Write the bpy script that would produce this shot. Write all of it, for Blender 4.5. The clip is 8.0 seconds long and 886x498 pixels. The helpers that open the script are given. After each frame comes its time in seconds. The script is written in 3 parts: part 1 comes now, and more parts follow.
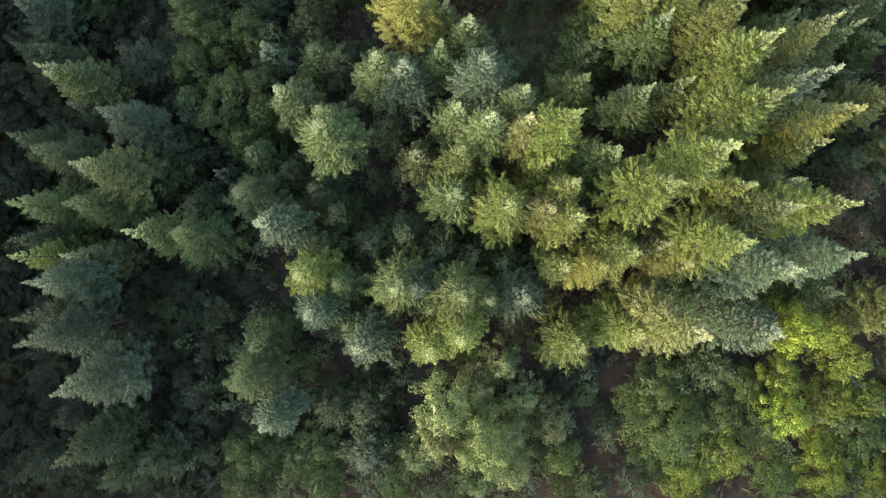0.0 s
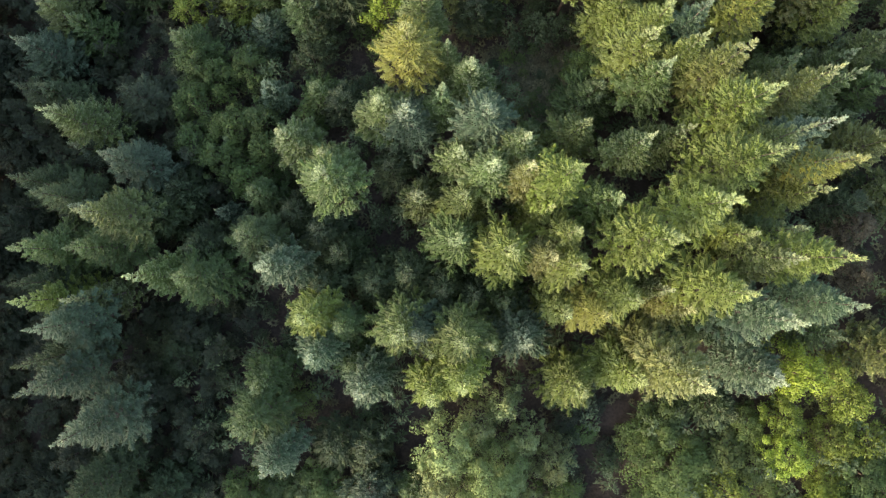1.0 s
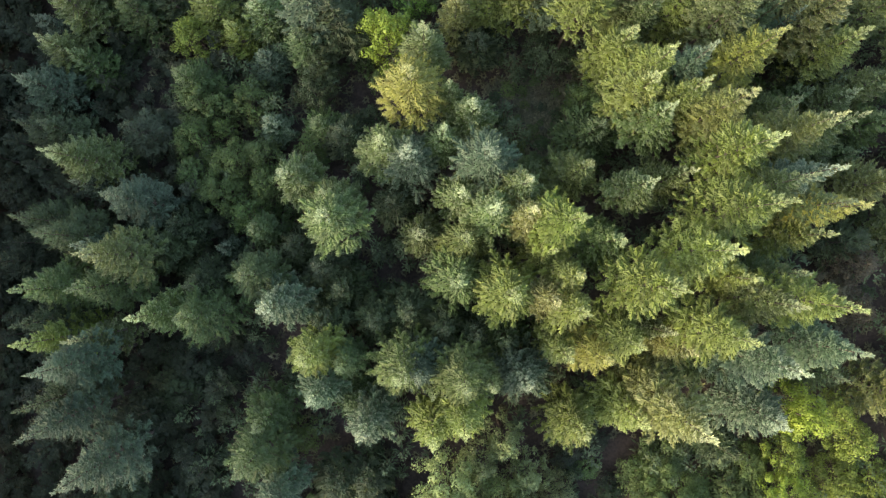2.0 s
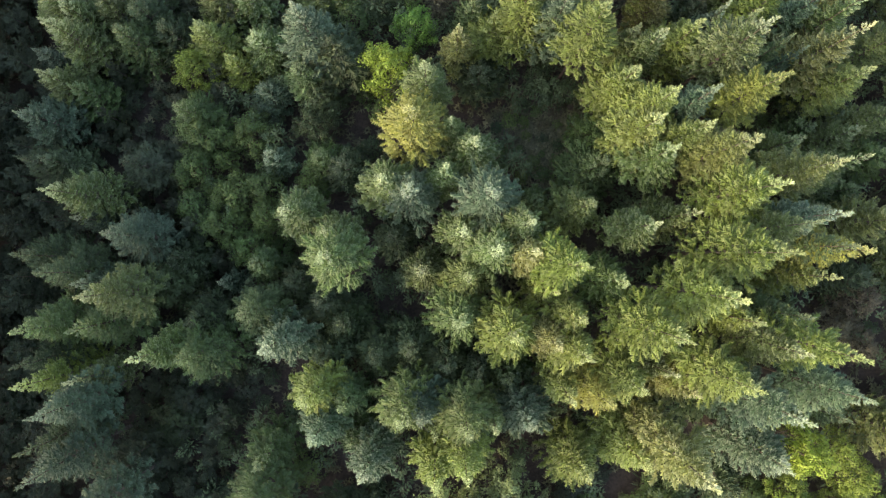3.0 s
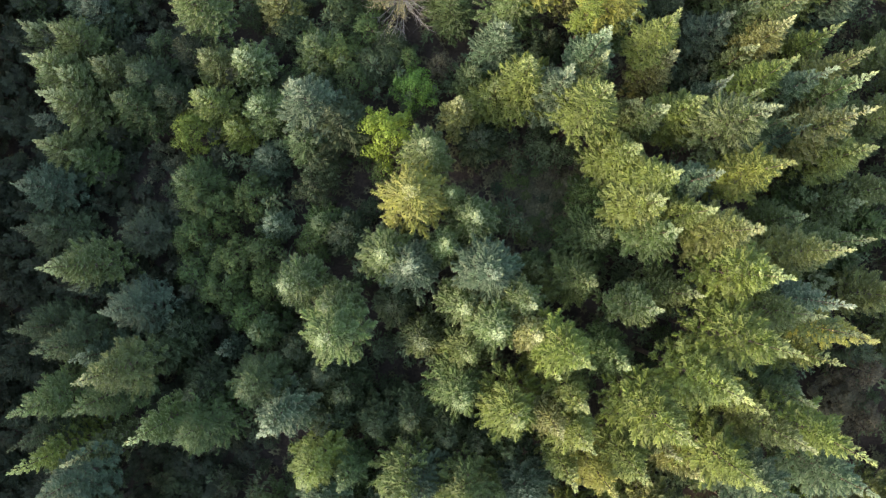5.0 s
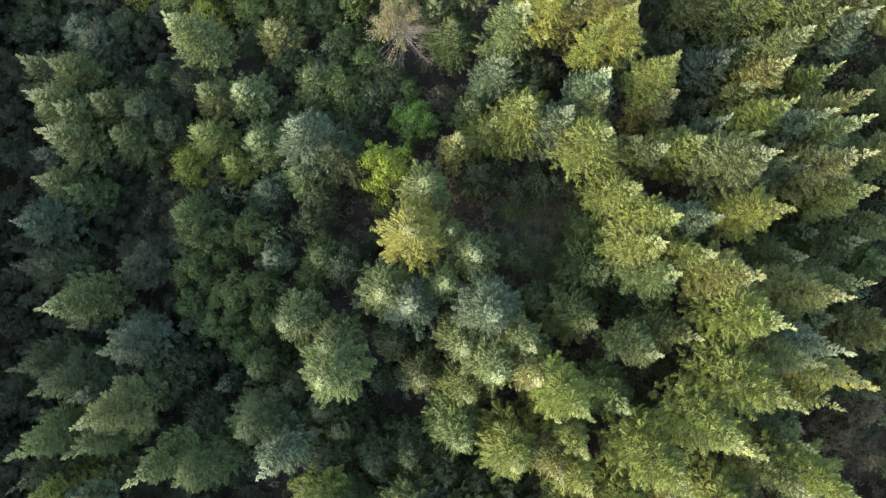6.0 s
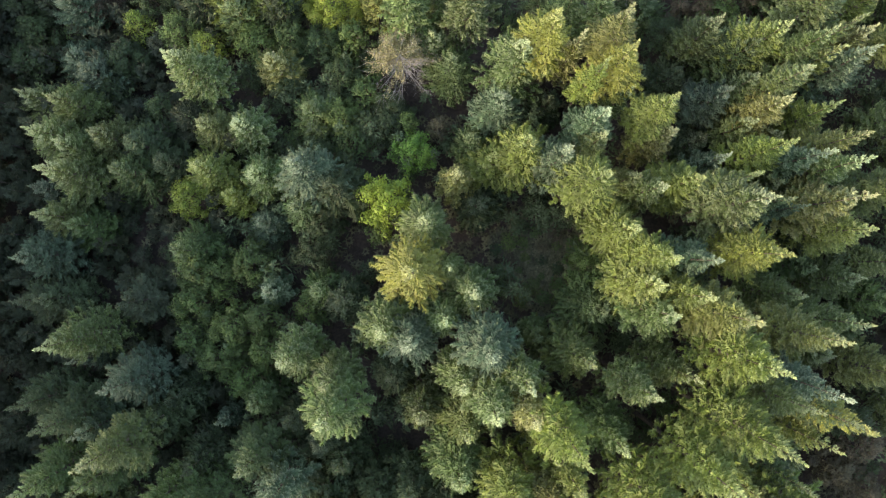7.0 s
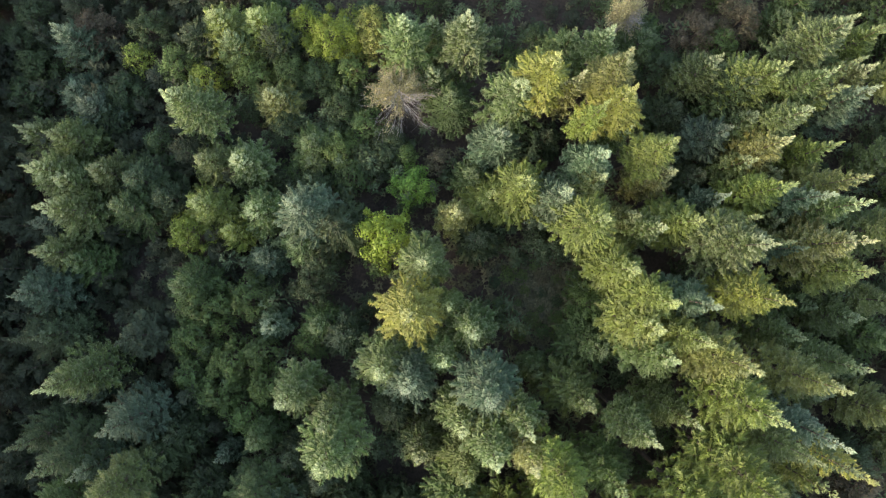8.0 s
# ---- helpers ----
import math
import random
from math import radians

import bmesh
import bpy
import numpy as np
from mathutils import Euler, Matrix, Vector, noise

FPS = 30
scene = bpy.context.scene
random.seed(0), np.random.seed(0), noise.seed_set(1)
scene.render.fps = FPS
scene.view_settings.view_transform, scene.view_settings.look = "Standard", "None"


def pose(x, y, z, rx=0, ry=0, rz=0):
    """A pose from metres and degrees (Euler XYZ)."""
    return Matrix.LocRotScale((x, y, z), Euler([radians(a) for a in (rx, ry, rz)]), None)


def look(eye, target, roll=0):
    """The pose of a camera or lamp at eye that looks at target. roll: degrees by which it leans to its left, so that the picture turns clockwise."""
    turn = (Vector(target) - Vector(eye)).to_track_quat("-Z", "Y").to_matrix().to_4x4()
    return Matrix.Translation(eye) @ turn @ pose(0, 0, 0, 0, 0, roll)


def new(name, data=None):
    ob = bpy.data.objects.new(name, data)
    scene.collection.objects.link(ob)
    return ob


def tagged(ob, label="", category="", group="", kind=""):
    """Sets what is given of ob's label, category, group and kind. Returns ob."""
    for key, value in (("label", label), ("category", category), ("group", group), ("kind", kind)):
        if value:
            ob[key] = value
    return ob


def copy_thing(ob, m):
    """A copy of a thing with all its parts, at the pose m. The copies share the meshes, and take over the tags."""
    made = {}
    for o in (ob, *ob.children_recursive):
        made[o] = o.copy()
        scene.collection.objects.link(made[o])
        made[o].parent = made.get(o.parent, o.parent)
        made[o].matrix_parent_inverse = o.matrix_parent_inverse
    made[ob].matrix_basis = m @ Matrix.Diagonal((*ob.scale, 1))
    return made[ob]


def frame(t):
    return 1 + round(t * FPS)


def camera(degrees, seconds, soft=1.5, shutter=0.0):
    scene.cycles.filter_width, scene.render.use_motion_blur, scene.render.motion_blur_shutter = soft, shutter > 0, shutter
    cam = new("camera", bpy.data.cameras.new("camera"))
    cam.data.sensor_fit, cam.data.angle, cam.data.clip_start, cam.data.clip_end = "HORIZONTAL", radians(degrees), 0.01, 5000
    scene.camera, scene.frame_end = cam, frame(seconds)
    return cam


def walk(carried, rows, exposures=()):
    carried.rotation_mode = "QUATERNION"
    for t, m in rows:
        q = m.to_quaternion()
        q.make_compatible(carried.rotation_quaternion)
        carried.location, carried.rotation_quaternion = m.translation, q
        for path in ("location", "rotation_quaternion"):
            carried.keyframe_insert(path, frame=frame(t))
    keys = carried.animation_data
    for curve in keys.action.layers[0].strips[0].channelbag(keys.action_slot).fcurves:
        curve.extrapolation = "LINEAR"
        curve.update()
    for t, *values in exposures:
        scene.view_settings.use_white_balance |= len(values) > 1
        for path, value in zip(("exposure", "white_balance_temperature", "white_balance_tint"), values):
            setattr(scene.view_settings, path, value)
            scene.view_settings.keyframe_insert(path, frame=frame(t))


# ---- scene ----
# A drone looks straight down on a mixed forest on a gentle slope and glides over it.
cam = camera(72.0, 8.0, soft=1.2)
ROWS = [
    (0.0, 0.00, 0.00, 76.00, 0.000, 0.000, 0.000),
    (0.5, -0.09, 1.97, 75.91, 0.197, -0.021, 0.011),
    (1.0, -0.20, 3.86, 75.82, 0.347, -0.042, 0.031),
    (1.5, -0.29, 5.72, 75.78, 0.462, -0.058, 0.045),
    (3.0, -0.57, 11.29, 75.67, 0.644, -0.049, 0.017),
    (3.5, -0.59, 13.10, 75.61, 0.660, -0.048, -0.004),
    (4.0, -0.63, 14.97, 75.54, 0.688, -0.047, -0.021),
    (4.5, -0.63, 16.80, 75.50, 0.693, -0.063, -0.029),
    (6.0, -0.57, 22.49, 75.43, 0.746, -0.093, -0.080),
    (6.5, -0.54, 24.32, 75.42, 0.729, -0.095, -0.107),
    (7.0, -0.51, 26.24, 75.40, 0.741, -0.103, -0.123),
    (7.5, -0.46, 28.17, 75.41, 0.766, -0.099, -0.142),
    (8.0, -0.39, 30.16, 75.41, 0.803, -0.089, -0.153),
]
walk(cam, [(t, pose(x, y, z, rx, ry, rz)) for t, x, y, z, rx, ry, rz in ROWS], exposures=[(0.0, 2.78, 7200, 14), (1.5, 2.85, 7200, 14), (3.5, 2.9, 7200, 14), (8.0, 2.87, 7200, 14)])

# ---- light: a low, hazy sun from the south-west and the sky ----
SUN_AZIMUTH, SUN_HEIGHT = 238.0, 22.0
world = bpy.data.worlds.new("sky")
scene.world = world
world.use_nodes = True
sky = world.node_tree.nodes.new("ShaderNodeTexSky")
sky.sky_type, sky.sun_disc = "NISHITA", False
sky.sun_elevation, sky.sun_rotation = radians(SUN_HEIGHT), radians(SUN_AZIMUTH)
sky.dust_density = 2.0
backdrop_node = world.node_tree.nodes["Background"]
backdrop_node.inputs["Strength"].default_value = 0.15
world.node_tree.links.new(sky.outputs["Color"], backdrop_node.inputs["Color"])

sun_data = bpy.data.lights.new("sun", "SUN")
sun_data.energy, sun_data.angle, sun_data.color = 0.74, radians(10.0), (1.0, 0.88, 0.69)
sun = new("sun", sun_data)
reach = math.cos(radians(SUN_HEIGHT))
sun_way = Vector((reach * math.sin(radians(SUN_AZIMUTH)), reach * math.cos(radians(SUN_AZIMUTH)), math.sin(radians(SUN_HEIGHT))))
sun.matrix_world = look(sun_way * 150, (0, 0, 0))


# ---- materials ----
def nodes_of(name):
    mat = bpy.data.materials.new(name)
    mat.use_nodes = True
    tree = mat.node_tree
    tree.nodes.clear()
    return mat, tree, tree.nodes.new("ShaderNodeOutputMaterial")


def node(tree, kind, **inputs):
    made = tree.nodes.new(kind)
    for key, value in inputs.items():
        made.inputs[key.replace("_", " ")].default_value = value
    return made


def mixed(tree, blend, factor, a, b):
    """A colour mix; factor, a and b are sockets or values."""
    made = tree.nodes.new("ShaderNodeMix")
    made.data_type, made.blend_type = "RGBA", blend
    for slot, value in ((0, factor), (6, a), (7, b)):
        if isinstance(value, bpy.types.NodeSocket):
            tree.links.new(value, made.inputs[slot])
        else:
            made.inputs[slot].default_value = value
    return made.outputs[2]


def ramp(tree, socket, low, high, a, b):
    made = tree.nodes.new("ShaderNodeMapRange")
    tree.links.new(socket, made.inputs[0])
    for slot, value in ((1, low), (2, high), (3, a), (4, b)):
        made.inputs[slot].default_value = value
    return made.outputs[0]


def foliage_material(name, young, gloss, through_leaf):
    """Leaves or needles in the tree's own colour (the object's), uneven from spray to spray; tips paler by young, for
    new shoots and painted-in light.
    """
    mat, tree, out = nodes_of(name)
    info = tree.nodes.new("ShaderNodeObjectInfo")
    grain = tree.nodes.new("ShaderNodeNewGeometry")
    coords = tree.nodes.new("ShaderNodeTexCoord")
    patch = node(tree, "ShaderNodeTexNoise", Scale=0.55, Detail=3.0)
    tree.links.new(coords.outputs["Object"], patch.inputs["Vector"])
    paleness = tree.nodes.new("ShaderNodeAttribute")
    paleness.attribute_name = "paleness"
    spread = ramp(tree, grain.outputs["Random Per Island"], 0, 1, 0.8, 1.2)
    clump = ramp(tree, patch.outputs["Fac"], 0.3, 0.7, 0.75, 1.25)
    whole = ramp(tree, info.outputs["Random"], 0, 1, 0.86, 1.14)
    colour = info.outputs["Color"]
    tone = tree.nodes.new("ShaderNodeAttribute")
    tone.attribute_name = "tone"
    for value in (spread, clump, whole, tone.outputs["Fac"]):
        combined = tree.nodes.new("ShaderNodeVectorMath")
        combined.operation = "SCALE"
        tree.links.new(colour, combined.inputs[0])
        tree.links.new(value, combined.inputs["Scale"])
        colour = combined.outputs[0]
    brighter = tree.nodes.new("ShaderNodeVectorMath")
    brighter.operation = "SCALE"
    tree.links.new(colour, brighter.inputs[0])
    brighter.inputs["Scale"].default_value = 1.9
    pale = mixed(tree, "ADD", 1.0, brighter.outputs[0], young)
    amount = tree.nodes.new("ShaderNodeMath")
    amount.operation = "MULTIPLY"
    tree.links.new(ramp(tree, paleness.outputs["Fac"], 0.15, 0.9, 0.0, 1.0), amount.inputs[0])
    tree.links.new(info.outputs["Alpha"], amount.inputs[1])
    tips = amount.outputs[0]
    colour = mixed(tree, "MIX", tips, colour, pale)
    skin = node(tree, "ShaderNodeBsdfPrincipled", Roughness=gloss)
    skin.inputs["Specular IOR Level"].default_value = 0.22
    glow = tree.nodes.new("ShaderNodeBsdfTranslucent")
    tree.links.new(colour, skin.inputs["Base Color"])
    tree.links.new(colour, glow.inputs["Color"])
    both = node(tree, "ShaderNodeMixShader", Fac=through_leaf)
    tree.links.new(skin.outputs[0], both.inputs[1])
    tree.links.new(glow.outputs[0], both.inputs[2])
    tree.links.new(both.outputs[0], out.inputs[0])
    return mat


def grained_material(name, dark, light, scale, rough=0.9, relief=0.4):
    mat, tree, out = nodes_of(name)
    coords = tree.nodes.new("ShaderNodeTexCoord")
    wide = node(tree, "ShaderNodeTexNoise", Scale=scale, Detail=5.0)
    fine = node(tree, "ShaderNodeTexNoise", Scale=scale * 9, Detail=6.0)
    for each in (wide, fine):
        tree.links.new(coords.outputs["Object"], each.inputs["Vector"])
    blend = mixed(tree, "MIX", 0.45, wide.outputs["Fac"], fine.outputs["Fac"])
    fac = ramp(tree, blend, 0.38, 0.62, 0.0, 1.0)
    colour = mixed(tree, "MIX", fac, (*dark, 1), (*light, 1))
    bump = node(tree, "ShaderNodeBump", Strength=relief, Distance=0.05)
    tree.links.new(fine.outputs["Fac"], bump.inputs["Height"])
    skin = node(tree, "ShaderNodeBsdfPrincipled", Roughness=rough)
    skin.inputs["Specular IOR Level"].default_value = 0.1
    tree.links.new(colour, skin.inputs["Base Color"])
    tree.links.new(bump.outputs[0], skin.inputs["Normal"])
    tree.links.new(skin.outputs[0], out.inputs[0])
    return mat


# the needles' near-white tip colour holds highlight as well as new growth
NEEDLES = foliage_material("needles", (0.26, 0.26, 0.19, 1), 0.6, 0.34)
LEAVES = foliage_material("leaves", (0.02, 0.02, 0.0, 1), 0.5, 0.3)
BARK = grained_material("bark", (0.035, 0.027, 0.021), (0.09, 0.072, 0.055), 3.0)
GREY_BARK = grained_material("weathered_bark", (0.13, 0.118, 0.10), (0.30, 0.28, 0.245), 3.0)
SOIL = grained_material("forest_floor_litter", (0.026, 0.021, 0.016), (0.060, 0.047, 0.036), 0.35)

# "shade" has shadow put into its colour, as has "dark" in the south-west
TINTS = {
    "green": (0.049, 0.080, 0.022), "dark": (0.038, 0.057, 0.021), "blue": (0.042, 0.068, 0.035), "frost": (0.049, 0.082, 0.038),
    "pale": (0.060, 0.092, 0.022), "olive": (0.064, 0.088, 0.022), "lime": (0.090, 0.120, 0.020), "yellow": (0.126, 0.138, 0.022),
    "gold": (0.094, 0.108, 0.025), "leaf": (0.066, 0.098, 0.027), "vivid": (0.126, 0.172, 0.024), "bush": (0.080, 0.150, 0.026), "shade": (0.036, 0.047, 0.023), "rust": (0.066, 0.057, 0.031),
    "birch": (0.138, 0.172, 0.066),
}
# how strongly the top of the crown is paled: shoots and cones, plus light painted in
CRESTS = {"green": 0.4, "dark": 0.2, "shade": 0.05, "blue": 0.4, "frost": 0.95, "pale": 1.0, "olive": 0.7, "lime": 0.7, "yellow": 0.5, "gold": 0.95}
WORDS = {
    "green": "mid-green", "dark": "dark green", "blue": "blue-green", "frost": "silvery blue-green", "pale": "pale grey-green",
    "olive": "olive green", "lime": "yellow-green", "yellow": "yellowing", "gold": "golden autumn-tinted", "leaf": "fresh green",
    "vivid": "bright yellow-green", "bush": "lush green", "rust": "brownish autumn-coloured", "birch": "pale green small-leaved", "shade": "shade-darkened green",
}


# ---- ground ----
def ground(x, y):
    """Height of the forest floor: it falls gently northwards and rises to the east."""
    s = max(0.0, x - 6.0)
    far = min(1.0, max(0.0, (math.hypot(x, y - 15) - 110) / 250))
    near = -0.08 * (y - 24) + 0.16 * s * s / (s + 8)
    near += 0.35 * math.sin(0.31 * x + 1.3) * math.sin(0.27 * y) + 0.2 * math.sin(0.9 * x) * math.cos(0.8 * y + 0.5)
    return near * (1 - far)


def mesh_of(name, points, faces, material, paleness=None):
    data = bpy.data.meshes.new(name)
    data.from_pydata([tuple(p) for p in points], [], faces)
    if paleness is not None:
        layer = data.attributes.new("paleness", "FLOAT", "POINT")
        layer.data.foreach_set("value", np.asarray(paleness, dtype=np.float32))
    data.materials.append(material)
    data.update()
    return data


def build_ground():
    steps = [i * 2.5 for i in range(-48, 49)]
    edge = [140, 180, 250, 400, 700, 1200, 2400]
    line = [-e for e in reversed(edge)] + steps + edge
    n = len(line)
    points = [(x, y + 15, ground(x, y + 15)) for y in line for x in line]
    faces = [(j * n + i, j * n + i + 1, (j + 1) * n + i + 1, (j + 1) * n + i) for j in range(n - 1) for i in range(n - 1)]
    data = mesh_of("ground", points, faces, SOIL)
    for face in data.polygons:
        face.use_smooth = True
    tagged(new("ground", data), "dark mossy forest floor of leaf litter and soil", "ground", kind="structure")


build_ground()


# ---- foliage geometry ----
BENT = 0.62    # how far a tuft shades as part of the crown's rounded surface


class Sprays:
    """Collects small kite-shaped sprays and pointed tufts of needles or leaves."""

    def __init__(self):
        self.points, self.paleness, self.normals, self.faces, self.tones = [], [], [], [], []
        self.tone = 1.0     # how light the branch now being built is beside its neighbours

    def add(self, root, tip, side, pale_root, pale_tip, lift=0.0, outward=None):
        """A kite. outward: the way in which the crown's surface faces here; the tuft of needles shades partly by it."""
        middle = root + (tip - root) * 0.48
        rise = Vector((0, 0, lift))
        if (tip - root).cross(side).z > 0:
            side = -side
        start = len(self.points)
        self.faces.append((start, start + 1, start + 2, start + 3))
        self.points += [root, middle + side, tip - rise, middle - side]
        flat = side.cross(tip - root).normalized()
        if outward is not None:
            flat = (flat * (1 - BENT) + outward.normalized() * BENT).normalized()
        self.normals += [flat] * 4
        pale_middle = (pale_root + pale_tip) / 2
        self.paleness += [pale_root, pale_middle, pale_tip, pale_middle]
        self.tones += [self.tone] * 4

    def tuft(self, root, tip, side, pale_root, pale_tip, outward):
        """A pointed tuft, broad at its root, that turns its face outwards."""
        flat = side.cross(tip - root)
        if flat.dot(outward) < 0:
            side, flat = -side, -flat
        start, middle = len(self.points), root + (tip - root) * 0.25
        self.faces.append((start, start + 1, start + 2))
        self.points += [middle + side, tip, middle - side]
        shading = (flat.normalized() * (1 - BENT) + outward.normalized() * BENT).normalized()
        self.normals += [shading] * 3
        self.paleness += [pale_root, pale_tip, pale_root]
        self.tones += [self.tone] * 3

    def blade(self, foot, head, tip, pale_root, pale_tip, outward):
        """A pointed tuft on the stretch of a twig from foot to head."""
        flat = (head - foot).cross(tip - foot)
        if flat.dot(outward) < 0:
            foot, head, flat = head, foot, -flat
        start = len(self.points)
        self.faces.append((start, start + 1, start + 2))
        self.points += [foot, head, tip]
        self.normals += [(flat.normalized() * (1 - BENT) + outward.normalized() * BENT).normalized()] * 3
        self.paleness += [pale_root, pale_root, pale_tip]
        self.tones += [self.tone] * 3

    def mesh(self, name, material):
        data = mesh_of(name, self.points, self.faces, material, self.paleness)
        data.attributes.new("tone", "FLOAT", "POINT").data.foreach_set("value", np.asarray(self.tones, dtype=np.float32))
        data.shade_smooth()
        data.normals_split_custom_set_from_vertices([tuple(n) for n in self.normals])
        return data


def tube(points, faces, stations, sides):
    """A tapered round limb along stations of (centre, radius), added to points and faces."""
    start = len(points)
    for k, (centre, radius) in enumerate(stations):
        ahead = (stations[min(k + 1, len(stations) - 1)][0] - stations[max(k - 1, 0)][0]).normalized()
        across = ahead.orthogonal().normalized()
        other = ahead.cross(across)
        for i in range(sides):
            a = 2 * math.pi * i / sides
            points.append(centre + (across * math.cos(a) + other * math.sin(a)) * radius)
    for k in range(len(stations) - 1):
        for i in range(sides):
            j = (i + 1) % sides
            faces.append((start + k * sides + i, start + k * sides + j, start + (k + 1) * sides + j, start + (k + 1) * sides + i))


def conifer_meshes(seed, tall, wide, density=1.0, spacing=0.7):
    """The trunk with limbs and the needle crown of a conifer of that height and crown radius in metres. Its branches end in upturned fans."""
    rng = random.Random(seed)
    sprays, wood, wood_faces = Sprays(), [], []
    bend = Vector((rng.uniform(-0.25, 0.25), rng.uniform(-0.25, 0.25), 0))
    depth, full_at = min(0.84 * tall, 14.6), min(0.56 * tall, 9.0)
    fine = math.sqrt(density)
    drops, down = [], 0.45
    while down < depth:
        drops.append(down)
        down += spacing * (0.72 if down < 2 else (1.0 if down < 8 else 1.9))

    def axis(z):
        return Vector((0, 0, z)) + bend * (z / tall) * (1 - z / tall) * 4

    tube(wood, wood_faces, [(axis(z * tall), 0.0115 * tall * (1 - z / 1.02) ** 1.25 + 0.008) for z in (-0.03, 0.03, 0.2, 0.4, 0.6, 0.8, 0.93, 0.975)], 7)
    up = Vector((0, 0, 1))

    def frond(base, ahead, reach, half, teeth, crest, lit, out):
        """A feather of needles round a twig: overlapping pointed tufts to both hands that droop a little from its ridge."""
        across = ahead.cross(up).normalized()

        def ridge(s):
            return base + ahead * (reach * s) + up * (0.16 * reach * s * s)

        for k in range(teeth):
            s = 0.9 * k / teeth
            broad = half * min(1.0, 0.5 + 1.5 * s) * (1.08 - s) ** 0.7
            for hand in (-1, 1):
                foot, head = ridge(s + rng.uniform(-0.03, 0.03)), ridge(s + 1.5 / (teeth + 1))
                grow = across * hand * rng.uniform(0.6, 1.35) + ahead * rng.uniform(0.4, 1.15) - up * rng.uniform(0.0, 0.5)
                tip = (foot + head) / 2 + grow * broad
                # inner fronds get less of the paleness, as shade set by colour
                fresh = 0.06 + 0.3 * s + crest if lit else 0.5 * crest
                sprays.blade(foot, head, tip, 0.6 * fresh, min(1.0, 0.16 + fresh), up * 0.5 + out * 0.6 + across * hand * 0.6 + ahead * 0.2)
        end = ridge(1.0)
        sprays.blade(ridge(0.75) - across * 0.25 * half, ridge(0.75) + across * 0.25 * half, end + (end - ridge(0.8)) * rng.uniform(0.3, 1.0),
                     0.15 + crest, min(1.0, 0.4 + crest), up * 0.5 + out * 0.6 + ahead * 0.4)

    # the leader and its upright shoots
    for k in range(26):
        a, low = rng.uniform(0, 6.28), rng.random() ** 1.3
        out = Vector((math.cos(a), math.sin(a), 0))
        root = axis(tall - 0.28 - 1.3 * low)
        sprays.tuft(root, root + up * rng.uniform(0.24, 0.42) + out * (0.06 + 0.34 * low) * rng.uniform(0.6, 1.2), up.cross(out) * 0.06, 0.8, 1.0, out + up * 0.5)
    # short needles close round the upper stem
    for k in range(int(44 * fine)):
        a, s = k * 2.4, k / (44 * fine)
        out = Vector((math.cos(a), math.sin(a), 0))
        root = axis(tall - 0.5 - 0.36 * tall * s) + out * 0.03
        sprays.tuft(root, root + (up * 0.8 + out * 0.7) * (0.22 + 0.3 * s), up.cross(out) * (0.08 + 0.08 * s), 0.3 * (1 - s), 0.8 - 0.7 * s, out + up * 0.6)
    lean, uneven = rng.uniform(0, 6.28), rng.uniform(0, 6.28)
    for down in drops:
        part = min(1.0, down / full_at)
        width = wide * 0.95 * (part ** 1.24 * (1.0 if down < 7.5 else min(1.1, 1.0 + 0.04 * (down - 7.5)))) * rng.uniform(0.93, 1.07) + 0.05
        deep = down > 8.5
        count = max(4, min(16, round(2.2 + 6.28 * width / (1.4 if deep else 1.12) * fine + rng.uniform(-0.6, 0.6))))
        turn = rng.uniform(0, 6.28)
        crest = 0.15 * max(0.0, 1 - down / 8.5) + 1.2 * max(0.0, 1 - down / 4.0)     # paler top of the crown: cones, young shoots and painted-in light
        for b in range(count):
            a = turn + 6.28 * (b + rng.uniform(-0.4, 0.4)) / count
            bulge = 1 + 0.08 * math.cos(a - lean) + 0.06 * math.cos(3 * a + uneven + down * 0.5)
            size = max(0.16, width * bulge * rng.choice((0.68, 0.82, 0.95, 1.0, 1.08, 1.18)) * rng.uniform(0.95, 1.05))
            out, side = Vector((math.cos(a), math.sin(a), 0)), Vector((-math.sin(a), math.cos(a), 0))
            rise = 0.62 - 0.75 * min(1.0, down / 10) + rng.uniform(-0.08, 0.08)
            root = axis(tall - down + rng.uniform(-0.36, 0.36) - size * rise)

            def spine(s):
                return root + out * (size * s) + up * size * (rise * s - 0.17 * math.sin(math.pi * s))

            tone = rng.uniform(0.86, 1.14)
            if size > 1.9 and b % 2:
                tube(wood, wood_faces, [(spine(0.0), 0.035), (spine(0.85), 0.008)], 3)
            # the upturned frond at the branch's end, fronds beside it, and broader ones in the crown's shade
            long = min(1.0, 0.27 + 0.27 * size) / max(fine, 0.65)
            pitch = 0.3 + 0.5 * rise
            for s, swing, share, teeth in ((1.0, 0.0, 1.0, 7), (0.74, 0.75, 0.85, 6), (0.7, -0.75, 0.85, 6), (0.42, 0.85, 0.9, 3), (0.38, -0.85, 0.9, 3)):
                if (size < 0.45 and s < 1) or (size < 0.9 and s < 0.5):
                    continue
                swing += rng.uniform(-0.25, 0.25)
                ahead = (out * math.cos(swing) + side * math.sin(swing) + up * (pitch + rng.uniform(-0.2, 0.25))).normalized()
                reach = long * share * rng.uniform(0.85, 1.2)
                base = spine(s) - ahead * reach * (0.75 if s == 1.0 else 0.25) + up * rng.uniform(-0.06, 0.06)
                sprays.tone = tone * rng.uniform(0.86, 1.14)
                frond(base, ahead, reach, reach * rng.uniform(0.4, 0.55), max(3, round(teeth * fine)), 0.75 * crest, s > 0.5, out)
